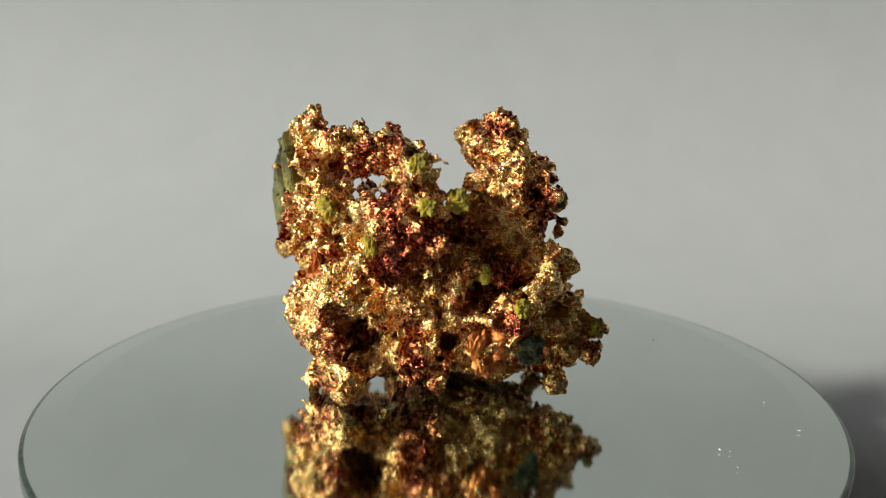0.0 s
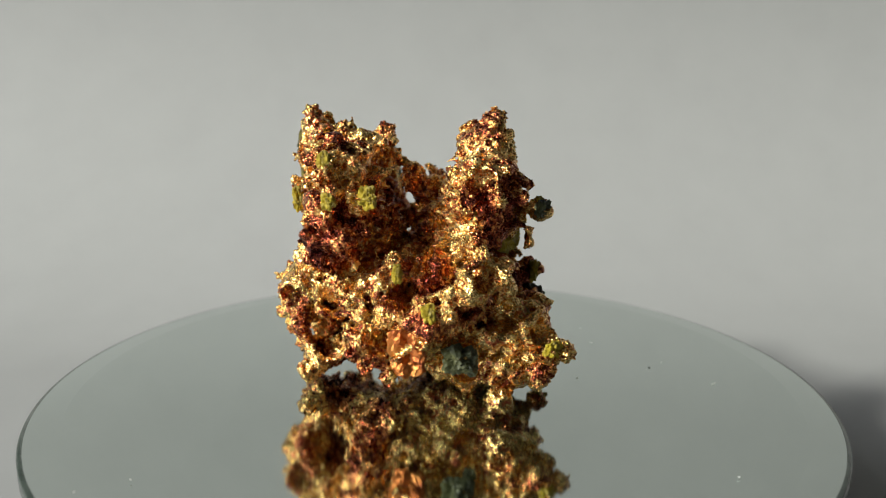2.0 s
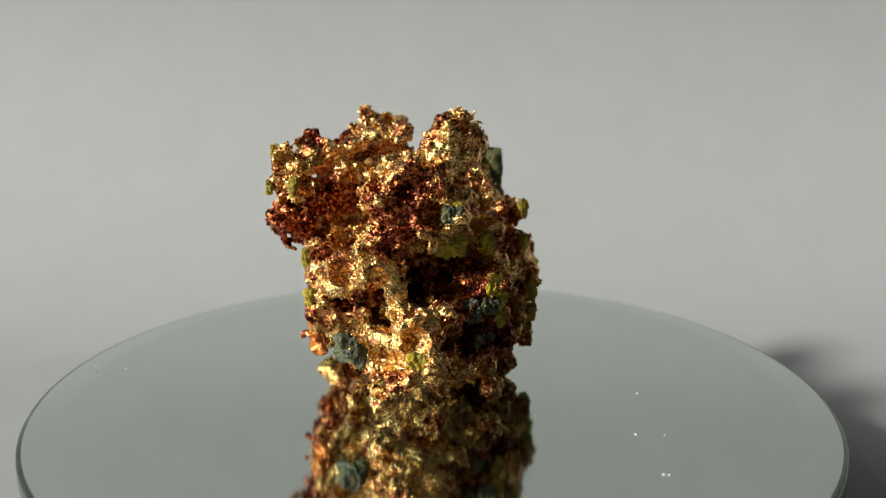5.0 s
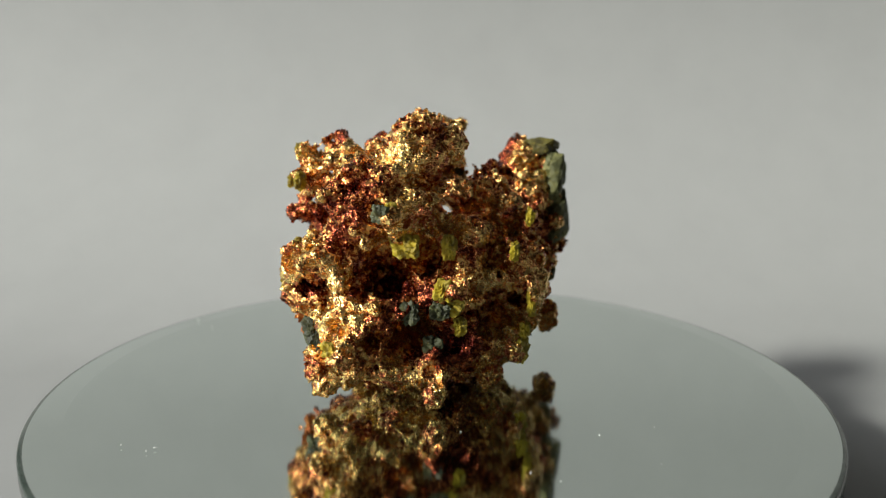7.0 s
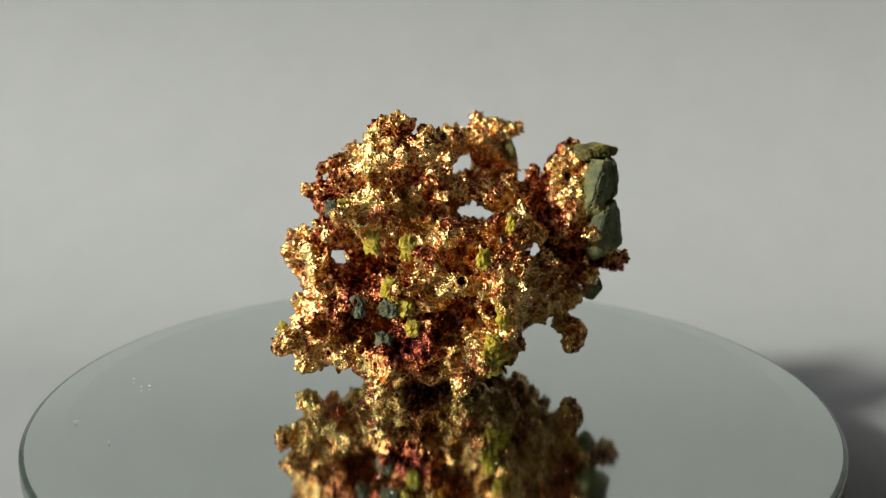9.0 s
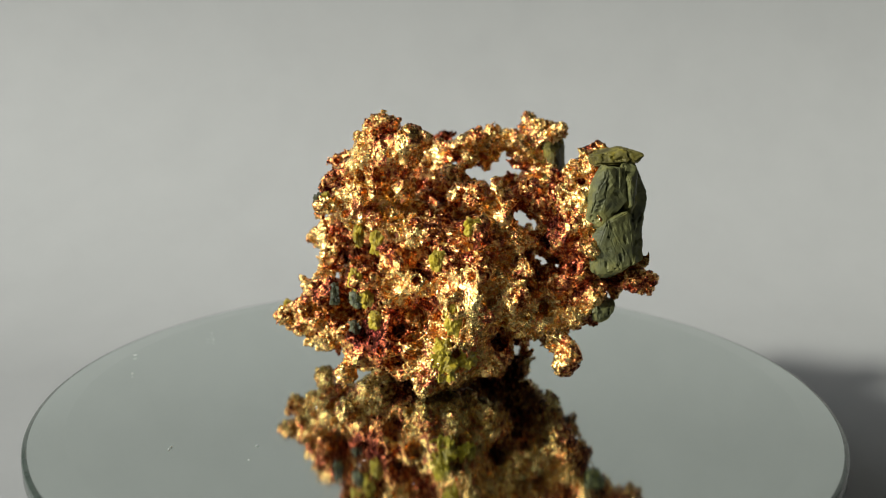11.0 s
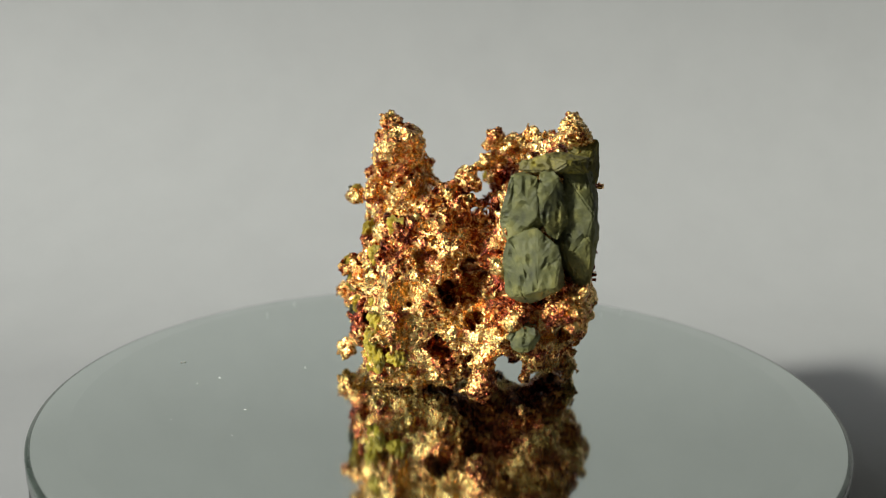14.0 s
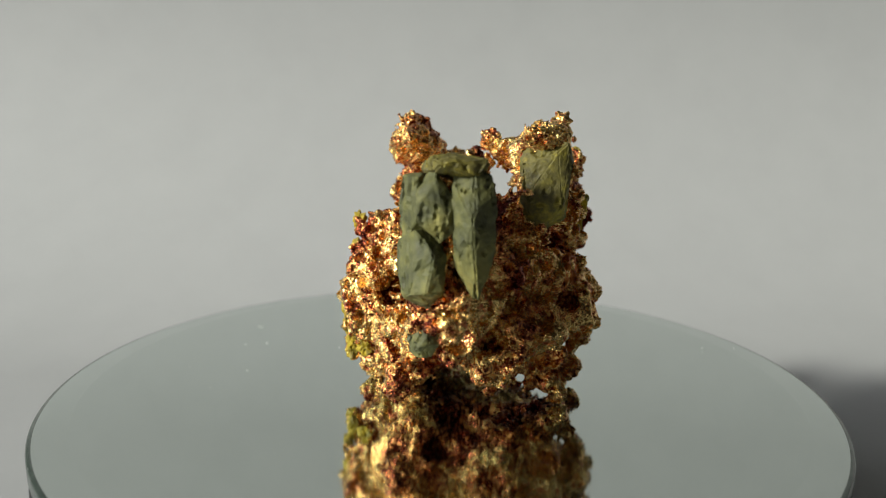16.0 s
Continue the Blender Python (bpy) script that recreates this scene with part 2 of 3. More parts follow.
REAR += [(-21.7, 18.0, 26.6, 3.1), (-18.0, 15.8, 31.1, 2.8), (-21.0, 14.3, 22.1, 3.7), (-19.5, 2.3, 16.1, 7.9),
    (-12.0, 0.8, 27.4, 3.3), (-28.5, 16.5, 21.4, 3.7), (-26.2, 9.0, 23.6, 4.5)]
LOBE = [(-3.0, -27.0, 43.1, 4.3), (-3.7, -18.7, 37.9, 4.7), (-4.5, -23.2, 43.9, 4.4), (-7.5, -22.5, 34.1, 6.0),
    (-13.5, -16.5, 44.6, 3.3), (-3.7, -18.0, 34.9, 5.3), (1.5, -23.2, 32.6, 2.8), (-12.0, -15.7, 33.4, 5.5),
    (-4.5, -24.7, 36.4, 4.4), (-9.0, -24.0, 45.4, 2.8), (-4.5, -30.0, 34.9, 2.8), (-3.7, -18.7, 42.4, 3.7),
    (1.5, -29.2, 37.9, 2.0), (-11.2, -19.5, 34.9, 4.4), (0.8, -19.5, 31.9, 2.7)]
CREST = [(-22.5, -9.0, 37.1, 5.1), (-24.0, -7.5, 43.9, 5.5), (-22.5, 3.0, 35.6, 5.1), (-21.0, -7.5, 45.4, 5.0),
    (-20.2, -12.7, 46.9, 4.0), (-24.0, -3.0, 34.9, 4.7), (-19.5, -12.7, 35.6, 4.1), (-24.0, -6.7, 47.6, 4.4),
    (-27.7, 1.5, 36.4, 3.6), (-20.2, -3.7, 37.1, 3.6), (-24.0, -6.0, 41.6, 5.1), (-18.7, -15.0, 34.9, 3.7),
    (-24.7, 4.5, 32.6, 5.3), (-21.7, 6.0, 40.1, 2.8), (-31.5, 6.0, 39.4, 2.7)]
BRIDGE = [(-8.2, -12.0, 31.9, 6.3), (-12.7, -11.2, 45.4, 4.1), (-6.7, -15.0, 44.6, 3.7), (-8.2, 9.8, 32.6, 3.7),
    (-13.5, -8.2, 35.6, 3.3), (-7.5, -7.5, 46.1, 2.8), (-3.7, 12.8, 32.6, 2.8), (-8.2, 11.3, 37.9, 2.8),
    (-14.2, 2.3, 35.6, 2.7), (-0.7, -6.7, 38.6, 2.8), (-3.7, 3.8, 38.6, 2.7), (-7.5, 3.8, 39.4, 2.4),
    (-15.0, -10.5, 46.9, 3.6), (-4.5, -3.0, 39.4, 2.4), (-9.0, -12.0, 45.4, 3.6), (-6.7, 0.0, 39.4, 2.2),
    (-7.5, 12.8, 33.4, 3.4), (-15.0, -2.2, 36.4, 2.0)]
SPIRE = [(14.3, -9.7, 38.6, 7.4), (9.8, -0.7, 45.4, 4.8), (15.0, -9.7, 32.6, 6.8), (13.5, -3.0, 36.4, 5.5),
    (6.8, 3.0, 46.9, 3.6), (13.5, -5.2, 42.4, 5.1), (8.3, -3.7, 40.1, 4.0), (15.8, -6.0, 35.6, 6.2),
    (21.0, -13.5, 32.6, 2.8), (12.8, -3.0, 48.4, 3.1), (14.3, -12.7, 38.6, 5.6), (3.8, -26.2, 37.9, 2.4),
    (12.0, -1.5, 33.4, 5.0), (17.3, -13.5, 37.1, 4.1), (17.3, -7.5, 38.6, 5.4), (16.5, -8.2, 33.4, 6.2),
    (9.0, 0.8, 41.6, 2.9)]
SHOULDER = [(-28.5, 12.8, 37.9, 7.0), (-27.0, 14.3, 35.6, 7.2), (-26.2, 11.3, 37.1, 7.4), (-28.5, 13.5, 40.1, 5.7),
    (-31.5, 12.8, 38.6, 5.1)]
# standing tips and feet
TIPS = [(12.6, -3.2, 49.8, 2.2), (12.4, -3.4, 47.6, 3.0), (12.9, -4.0, 45.4, 3.6), (-22.4, -10.6, 50.2, 1.9), (-23.4, -7.6, 49.0, 2.2), (7.4, 3.6, 48.2, 2.0), (-22.8, -10.8, 52.0, 1.5), (12.5, -2.5, 51.0, 1.6), (9.8, 1.1, 51.0, 1.5), (30.2, -8.8, 12.3, 1.8), (-3.7, -34.8, 35.4, 1.7), (-24.1, -11.4, 1.6, 1.8),
        (19.9, 4.4, 3.8, 2.0), (21.4, -16.0, 4.0, 2.3), (-16.8, -20.2, 3.4, 2.2), (-34.8, 19.0, 22.0, 1.9), (27.6, -14.4, 9.5, 2.0), (21.8, -2.5, 35.6, 1.7),
        (-25.8, -2.1, 49.8, 1.5), (-0.1, -16.8, 4.4, 2.1), (-19.0, 19.8, 8.2, 2.2), (6.0, 12.2, 3.4, 2.1)]
# hollows in the copper, millimetres
PITS = [(24.3, -6.6, 34.0, 2.2), (21.1, -7.1, 24.1, 3.0), (23.5, -0.5, 14.4, 3.0), (24.4, -14.3, 20.2, 1.4), (21.3, 2.6, 17.2, 2.4),
        (27.3, -2.9, 15.5, 1.6), (7.9, 14.7, 18.2, 2.6), (2.2, 19.0, 17.2, 1.8), (-12.3, 23.4, 24.0, 2.6), (-16.0, 22.9, 24.5, 2.8),
        (-12.7, -27.4, 21.0, 3.4), (9.3, -29.6, 24.2, 2.8), (5.8, -28.7, 15.9, 2.4), (-13.3, -22.6, 12.1, 2.4)]
PITS += [(18.0, -7.0, 26.8, 5.0), (23.4, -7.9, 38.1, 1.9), (23.1, -16.8, 17.1, 1.6), (0.2, -29.8, 28.8, 2.6), (19.8, -24.9, 21.0, 1.6),
         (-10.5, -23.6, 10.6, 2.0), (13.7, -28.0, 25.4, 1.5), (-22.5, 22.8, 27.9, 1.8), (-36.0, 9.0, 27.4, 3.0), (-34.8, 6.0, 33.7, 3.0), (-33.5, 3.2, 37.0, 4.4)]
# hollows worn between the walls of copper
HOLLOWS = [(6.4, -25.6, 38.5, 4.7), (2.2, -23.2, 31.3, 3.4), (-12.8, -23.8, 13.9, 2.9), (-7.4, 0.2, 41.5, 2.8), (-7.4, 5.6, 41.5, 2.8),
        (-8.0, 13.4, 40.3, 2.7), (-0.8, -20.2, 29.5, 2.6), (-9.2, 11.0, 40.9, 2.6), (-8.6, 2.6, 41.5, 2.6), (1.6, -31.0, 36.7, 2.6),
        (-35.0, 9.8, 23.5, 2.4), (-16.4, 18.2, 31.9, 2.4), (-6.2, 11.6, 40.3, 2.4), (-5.6, 3.8, 36.7, 2.4), (0.4, -25.6, 45.7, 2.4),
        (2.8, -25.6, 33.1, 2.4), (14.8, -25.0, 28.3, 2.4), (-3.8, 21.8, 21.1, 2.3), (-0.8, -22.6, 30.1, 2.3), (2.2, -20.8, 29.5, 2.3),
        (14.2, 3.2, 33.1, 2.2), (-32.6, 6.8, 22.9, 2.1), (-4.4, 20.6, 16.3, 2.1), (-0.8, -20.8, 31.9, 2.1)]
HOLLOWS += [(-0.2, -22.6, 45.1, 2.1), (7.6, 16.4, 19.9, 2.1), (10.6, 3.2, 40.9, 2.1), (-34.4, 7.4, 23.5, 2.0), (-20.0, 12.8, 41.5, 2.0),
        (-12.2, -20.8, 12.1, 2.0), (-11.6, 2.0, 36.7, 2.0), (-5.6, 12.8, 38.5, 2.0), (-3.8, -12.4, 44.5, 2.0), (-3.2, -15.4, 36.7, 2.0),
        (-2.6, -26.8, 17.5, 2.0), (-2.0, -16.0, 44.5, 2.0), (-0.8, -19.0, 45.1, 2.0), (2.2, -20.8, 33.1, 2.0), (14.8, 0.2, 40.9, 2.0),
        (17.2, 8.0, 24.1, 2.0), (18.4, 1.4, 25.3, 2.0), (23.2, -0.4, 10.3, 2.0), (-36.8, 16.4, 25.9, 2.0), (-35.6, 14.0, 25.3, 2.0),
        (-35.0, 11.6, 24.7, 2.0), (-25.4, 8.0, 9.7, 2.0), (-18.8, 11.6, 37.9, 2.0), (-16.4, 20.6, 12.7, 2.0)]
HOLLOWS += [(-15.2, -23.8, 14.5, 2.0), (-14.0, 0.2, 36.1, 2.0), (-11.0, 12.2, 39.1, 2.0), (-9.8, 5.0, 40.3, 2.0), (-9.8, 14.0, 38.5, 2.0),
        (-8.0, 3.8, 36.7, 2.0), (-5.6, -8.8, 43.9, 2.0), (-5.0, -0.4, 40.9, 2.0), (-4.4, 2.0, 40.9, 2.0), (-4.4, 4.4, 41.5, 2.0),
        (-4.4, 6.2, 40.3, 2.0), (-3.2, -17.2, 36.7, 2.0), (-3.2, -14.2, 44.5, 2.0), (-3.2, -1.6, 40.9, 2.0), (-2.6, -27.4, 21.7, 2.0),
        (-1.4, -19.0, 32.5, 2.0), (-0.8, -20.8, 37.3, 2.0), (-0.2, -17.8, 32.5, 2.0), (-0.2, -7.6, 41.5, 2.0), (2.8, -28.0, 31.3, 2.0),
        (4.0, 17.6, 19.3, 2.0), (6.4, 17.0, 22.3, 2.0), (12.4, 3.2, 35.5, 2.0), (14.2, 3.8, 30.1, 2.0)]
HOLLOWS += [(15.4, 2.6, 30.1, 2.0), (17.8, -0.4, 25.3, 2.0), (22.0, -13.0, 30.1, 2.0), (23.2, -14.8, 30.7, 2.0), (23.8, -2.2, 10.3, 2.0),
        (25.0, -10.6, 20.5, 2.0), (-23.6, 8.6, 9.7, 1.8), (-23.0, 20.6, 24.7, 1.8), (-21.2, 14.6, 40.9, 1.8), (-20.0, 10.4, 41.5, 1.8),
        (-18.8, 6.8, 40.9, 1.8), (-15.2, 18.8, 12.7, 1.8), (-2.6, 6.2, 37.3, 1.8), (-0.8, -26.2, 21.7, 1.8), (-0.2, -22.6, 33.1, 1.8),
        (0.4, -28.0, 45.7, 1.8), (1.0, -19.0, 32.5, 1.8), (5.8, 17.6, 19.9, 1.8), (7.6, 15.8, 21.7, 1.8), (8.2, -27.4, 13.9, 1.8),
        (8.2, 11.6, 15.7, 1.8), (9.4, 2.6, 51.7, 1.8), (10.6, -16.6, 33.1, 1.8), (10.6, 8.0, 30.7, 1.8)]
HOLLOWS += [(12.4, 3.8, 33.7, 1.8), (16.0, 8.6, 17.5, 1.8), (16.6, 0.8, 25.3, 1.8), (18.4, 0.8, 16.9, 1.8), (20.2, 0.8, 13.9, 1.8),
        (23.8, -17.2, 25.9, 1.8), (-29.0, 21.8, 22.9, 1.6), (-19.4, 4.4, 41.5, 1.6), (-18.8, 19.4, 15.7, 1.6), (-17.6, 19.4, 12.7, 1.6),
        (-8.6, 6.2, 39.1, 1.6), (-6.8, 21.2, 21.1, 1.6), (-4.4, -26.8, 17.5, 1.6), (-4.4, 5.6, 36.7, 1.6)]
# gaps that go right through: two ends and a radius
GAPS = [(-14.1, -19.5, 40.6, -18.1, 15.8, 36.8, 1.1), (-14.0, -22.4, 39.0, -18.8, 19.2, 33.9, 0.9), (-9.6, -24.9, 41.2, -12.1, 5.5, 38.0, 1.0),
        (-10.1, -26.6, 39.6, -12.9, 6.1, 35.6, 0.7), (0.5, -31.5, 41.6, 0.6, 5.4, 37.5, 1.2), (2.3, -28.4, 43.9, 2.4, -25.2, 43.6, 0.9),
        (-0.5, -30.7, 48.4, -0.5, -16.1, 47.7, 2.4), (0.8, -32.0, 39.0, 1.0, 8.5, 33.7, 0.6), (-29.2, -7.9, 22.6, -31.9, 4.6, 19.7, 2.3),
        (0.3, -28.6, 12.9, 0.5, 9.7, -0.9, 0.9), (2.0, -28.7, 44.8, -22.1, 18.9, 40.6, 0.7), (5.0, -29.4, 39.8, -18.8, 20.1, 33.1, 1.7),
        (4.9, -25.9, 31.7, -16.7, 20.6, 22.0, 1.2), (3.1, -26.5, 34.2, -20.6, 22.2, 25.2, 0.6)]
GAPS += [(7.9, -15.8, 42.7, -4.5, 15.2, 39.7, 2.0), (11.4, -19.0, 40.6, 4.3, -0.3, 38.4, 0.6), (-12.4, -31.6, 34.0, -40.1, 10.0, 25.9, 3.4),
        (6.6, -29.5, 13.1, -6.6, -1.1, 1.9, 0.8), (1.2, -19.4, 44.2, -38.3, 13.2, 40.4, 1.0), (1.0, -20.3, 44.3, -37.5, 11.1, 40.6, 0.7),
        (13.4, -15.1, 46.9, 3.3, -5.1, 46.1, 2.2), (14.2, -16.8, 44.2, -25.5, 22.0, 39.9, 0.9), (20.0, 2.0, 28.6, 7.0, 18.6, 24.5, 2.2),
        (12.7, -23.5, 10.4, -2.7, -9.9, 2.9, 0.9), (-5.5, -35.4, 28.9, -10.1, -32.5, 27.8, 1.6), (2.7, -27.3, 42.6, -9.7, -23.4, 41.5, 0.5),
        (15.4, -17.0, 44.1, -35.9, 5.3, 39.6, 0.9), (13.9, -7.3, 51.0, 8.6, -4.5, 50.9, 1.4)]
GAPS += [(11.3, 9.5, 32.4, -4.5, 19.8, 29.5, 1.0), (12.6, -20.6, 8.1, -4.7, -13.9, 1.2, 1.3), (8.6, 8.1, 46.5, -28.8, 5.4, 44.4, 1.5),
        (10.9, 4.8, 42.2, -32.0, 0.6, 38.4, 1.0), (26.7, -19.1, 12.7, 21.8, -20.7, 11.0, 1.6), (5.1, 5.4, 35.3, -24.3, -10.5, 30.8, 1.0),
        (4.5, 7.1, 35.0, -25.3, -8.5, 30.3, 1.4), (2.7, 8.1, 34.6, -26.5, -6.7, 30.0, 1.3), (-0.9, 14.9, 30.2, -31.9, 1.2, 24.3, 1.0),
        (-18.0, 5.8, 43.7, -24.9, 2.7, 43.2, 2.2), (-24.1, 0.5, 45.8, -30.3, -2.4, 45.5, 2.1), (3.2, 23.4, 12.2, -18.6, 15.0, 4.7, 3.2),
        (-1.8, 5.9, 34.8, -22.7, -15.1, 30.7, 1.5), (0.2, 11.2, 34.9, -23.2, -11.5, 30.3, 1.5)]
GAPS += [(-0.0, 13.3, 34.9, -23.7, -9.1, 30.3, 0.9), (-2.2, 4.1, 42.6, -21.7, -15.8, 40.4, 1.1), (-14.6, -6.8, 42.6, -21.6, -13.9, 41.9, 0.8),
        (-1.3, 15.4, 30.2, -26.6, -7.7, 24.1, 0.8), (16.5, -9.9, 25.7, 3.8, -28.2, 21.2, 1.7), (17.8, -10.4, 26.3, 5.9, -27.7, 22.2, 1.1),
        (23.1, -4.9, 21.8, 6.8, -29.3, 14.7, 0.9), (-19.3, 7.1, 45.2, -31.8, -3.4, 44.3, 2.7), (-8.9, 13.8, 41.3, -29.9, -4.3, 38.8, 1.1),
        (-8.8, 18.6, 11.6, -26.0, 4.5, 4.8, 1.9), (-14.3, -6.7, 41.3, -17.6, -18.0, 40.4, 1.8), (-8.7, 6.6, 41.7, -15.4, -17.5, 39.5, 0.9),
        (-12.1, 16.2, 34.5, -22.4, -15.4, 29.5, 1.7), (-9.8, 17.0, 35.4, -20.3, -17.2, 30.3, 0.9)]
GAPS += [(-16.0, 17.8, 26.9, -28.6, -17.0, 19.3, 1.3), (-5.4, -6.1, 42.8, -9.6, -24.6, 41.4, 0.6), (19.4, 0.6, 22.2, 17.7, -25.4, 16.3, 1.0),
        (-6.1, 6.6, 41.3, -13.7, -23.0, 38.5, 0.5), (-23.4, 11.1, 46.1, -31.5, -9.2, 44.9, 1.5), (4.2, -0.5, 38.5, -2.1, -37.5, 34.5, 0.9),
        (25.4, -10.5, 22.8, 25.3, -14.8, 21.9, 1.7), (-13.9, 20.6, 12.3, -25.9, -13.6, 0.5, 1.2), (0.0, 4.4, 45.3, 4.3, -31.4, 43.1, 3.4),
        (-0.1, 6.8, 40.7, 4.5, -31.8, 37.0, 2.4), (1.1, 0.4, 36.6, 4.4, -26.6, 33.3, 1.2), (-10.4, 5.8, 42.2, -8.9, -29.2, 39.3, 1.7),
        (-11.9, -7.1, 42.0, -11.5, -19.3, 41.0, 1.0), (-16.3, -4.1, 41.5, -16.3, -18.1, 40.3, 1.3)]
GAPS += [(-17.3, 18.9, 34.8, -17.6, -24.1, 28.1, 2.0), (-15.6, 5.3, 37.8, -15.4, -23.7, 34.4, 0.8), (26.2, -9.7, 22.7, 27.2, -13.2, 22.0, 2.3),
        (10.5, 16.4, 7.8, 15.1, -5.1, -0.1, 0.8), (-2.7, 7.6, 41.8, 6.9, -16.7, 39.5, 2.1), (3.5, -0.9, 38.3, 11.1, -19.1, 36.2, 1.1),
        (-12.2, 9.8, 36.0, 1.7, -32.9, 29.9, 1.1), (-12.8, 11.7, 34.3, 0.3, -28.3, 27.9, 0.8), (-10.3, 4.7, 37.6, 1.9, -32.4, 32.9, 0.7),
        (-11.7, -7.0, 41.5, -4.6, -31.6, 39.3, 1.1), (-17.2, 23.2, 11.8, -11.5, 5.5, 5.0, 1.1), (-22.8, 18.7, 12.7, -14.1, -15.2, 0.5, 1.2),
        (-11.2, 5.4, 38.1, 3.5, -16.5, 35.0, 1.4), (-20.4, 19.6, 36.9, 6.1, -19.6, 29.9, 1.0)]
GAPS += [(-23.3, 21.4, 39.1, 6.2, -23.4, 32.1, 1.0), (-25.3, 18.2, 13.3, -7.3, -11.1, 1.0, 1.9), (-35.8, 16.6, 35.6, -14.1, -27.1, 27.6, 0.9),
        (-26.2, 17.6, 13.4, -2.6, -6.6, 1.1, 1.9), (-27.9, 3.5, 7.9, -14.9, -12.5, 0.2, 0.8), (-36.2, 12.0, 44.3, 3.0, -16.3, 39.9, 1.8),
        (-36.9, 12.0, 42.7, 3.3, -17.3, 37.4, 1.3), (-29.1, 1.6, 9.5, -12.4, -11.5, 1.5, 1.0)]
# deep caves in the walls: mouth, end and radius
CAVES = [(-13.4, -21.5, 14.8, -14.2, -14.6, 12.6, 3.2), (1.5, -27.3, 15.5, 1.6, -20.9, 13.3, 1.7), (-3.8, -31.5, 41.5, -4.0, -25.7, 40.9, 0.7),
        (-14.4, -21.4, 11.8, -17.7, -16.1, 9.8, 1.9), (8.8, -27.2, 24.1, 5.5, -19.7, 22.0, 2.0), (-3.4, -30.4, 28.1, -5.3, -27.0, 27.2, 1.5),
        (-2.2, -28.4, 27.0, -6.1, -25.6, 26.0, 1.6), (-11.3, -20.7, 9.3, -16.7, -16.8, 7.2, 1.5), (16.5, -3.1, 27.2, 12.8, 1.3, 26.0, 2.7),
        (19.4, -16.4, 17.9, 16.0, -12.7, 16.3, 1.2), (14.9, -5.1, 29.0, 9.1, -2.0, 27.7, 2.8), (22.5, -8.1, 35.9, 19.4, -6.3, 35.4, 1.9),
        (16.0, -4.7, 23.5, 10.6, -1.8, 22.0, 2.2), (17.6, -16.8, 18.0, 12.3, -14.4, 16.2, 1.5)]
CAVES += [(23.3, -17.0, 13.5, 18.6, -14.8, 11.7, 1.0), (16.0, -6.3, 22.7, 7.6, -7.9, 20.6, 3.7), (17.1, 0.4, 29.7, 9.2, -0.7, 28.2, 2.4),
        (17.7, 0.6, 14.3, 12.2, -0.2, 12.5, 2.7), (27.3, -4.9, 15.1, 22.4, -5.8, 13.4, 1.2), (27.2, -4.3, 14.8, 22.6, -7.8, 13.0, 1.4),
        (18.7, 1.2, 13.4, 15.3, -1.0, 12.1, 2.3), (14.7, 5.4, 27.2, 9.1, 2.1, 25.8, 1.8), (21.3, 0.1, 15.2, 17.9, -4.6, 13.5, 2.4),
        (19.0, 0.1, 15.7, 18.6, -5.9, 14.1, 2.3), (7.2, 10.3, 15.3, 6.3, 4.3, 13.5, 2.1), (-0.4, -13.1, 35.2, -1.1, -16.9, 34.7, 2.7),
        (16.8, 7.4, 17.1, 18.3, 1.3, 15.4, 2.0), (5.2, 18.3, 17.9, 6.0, 13.5, 16.5, 1.4)]
CAVES += [(-13.6, 17.0, 27.3, -13.6, 12.8, 26.4, 2.2), (-15.1, 20.1, 23.9, -13.2, 14.3, 22.3, 2.2), (-15.9, 17.4, 18.5, -14.5, 12.8, 17.1, 1.5),
        (9.0, 12.3, 14.3, 10.8, 8.7, 13.1, 1.2), (-13.6, 19.9, 23.8, -9.5, 14.3, 22.0, 2.3), (-14.4, 19.8, 24.5, -9.5, 15.6, 22.9, 1.9),
        (-8.2, 18.6, 28.7, -4.9, 15.9, 27.8, 1.2), (-14.7, 18.7, 22.4, -8.0, 15.3, 20.5, 1.7), (-30.9, 2.6, 27.1, -25.9, -1.2, 25.7, 2.0),
        (-9.7, 21.4, 24.1, -5.7, 19.6, 23.0, 1.0)]
# small knobs on the skin
KNOBS = [(-3.1, -5.2, 41.0, 1.7), (-7.6, -5.0, 43.8, 1.7), (-25.6, 12.0, 44.8, 1.7), (-3.5, 15.6, 33.7, 1.7), (-26.9, 10.5, 45.4, 1.7),
        (11.6, -0.1, 51.4, 1.7), (-11.2, -6.3, 47.1, 1.7), (-22.3, 20.5, 29.3, 1.7), (-26.5, 18.3, 17.9, 1.7), (-28.4, 20.4, 40.1, 1.7),
        (-9.0, -5.5, 48.2, 1.7), (13.8, -20.9, 30.3, 1.7), (-2.7, -30.7, 39.2, 1.7), (5.2, -13.1, 32.2, 1.7), (18.3, -13.9, 18.2, 1.7),
        (15.7, -18.7, 12.4, 1.7), (3.2, 14.9, 25.7, 1.7), (-18.1, 4.3, 39.0, 1.7), (2.9, 15.0, 27.2, 1.7), (-3.5, 9.6, 37.7, 1.7),
        (-2.4, 17.3, 31.8, 1.7), (-16.9, -9.1, 39.5, 1.7), (-24.4, 18.8, 19.6, 1.7), (7.6, 0.5, 37.7, 1.7)]
KNOBS += [(-10.5, 8.8, 37.2, 1.7), (-25.1, 18.7, 21.2, 1.7), (6.5, 0.0, 39.3, 1.7)]
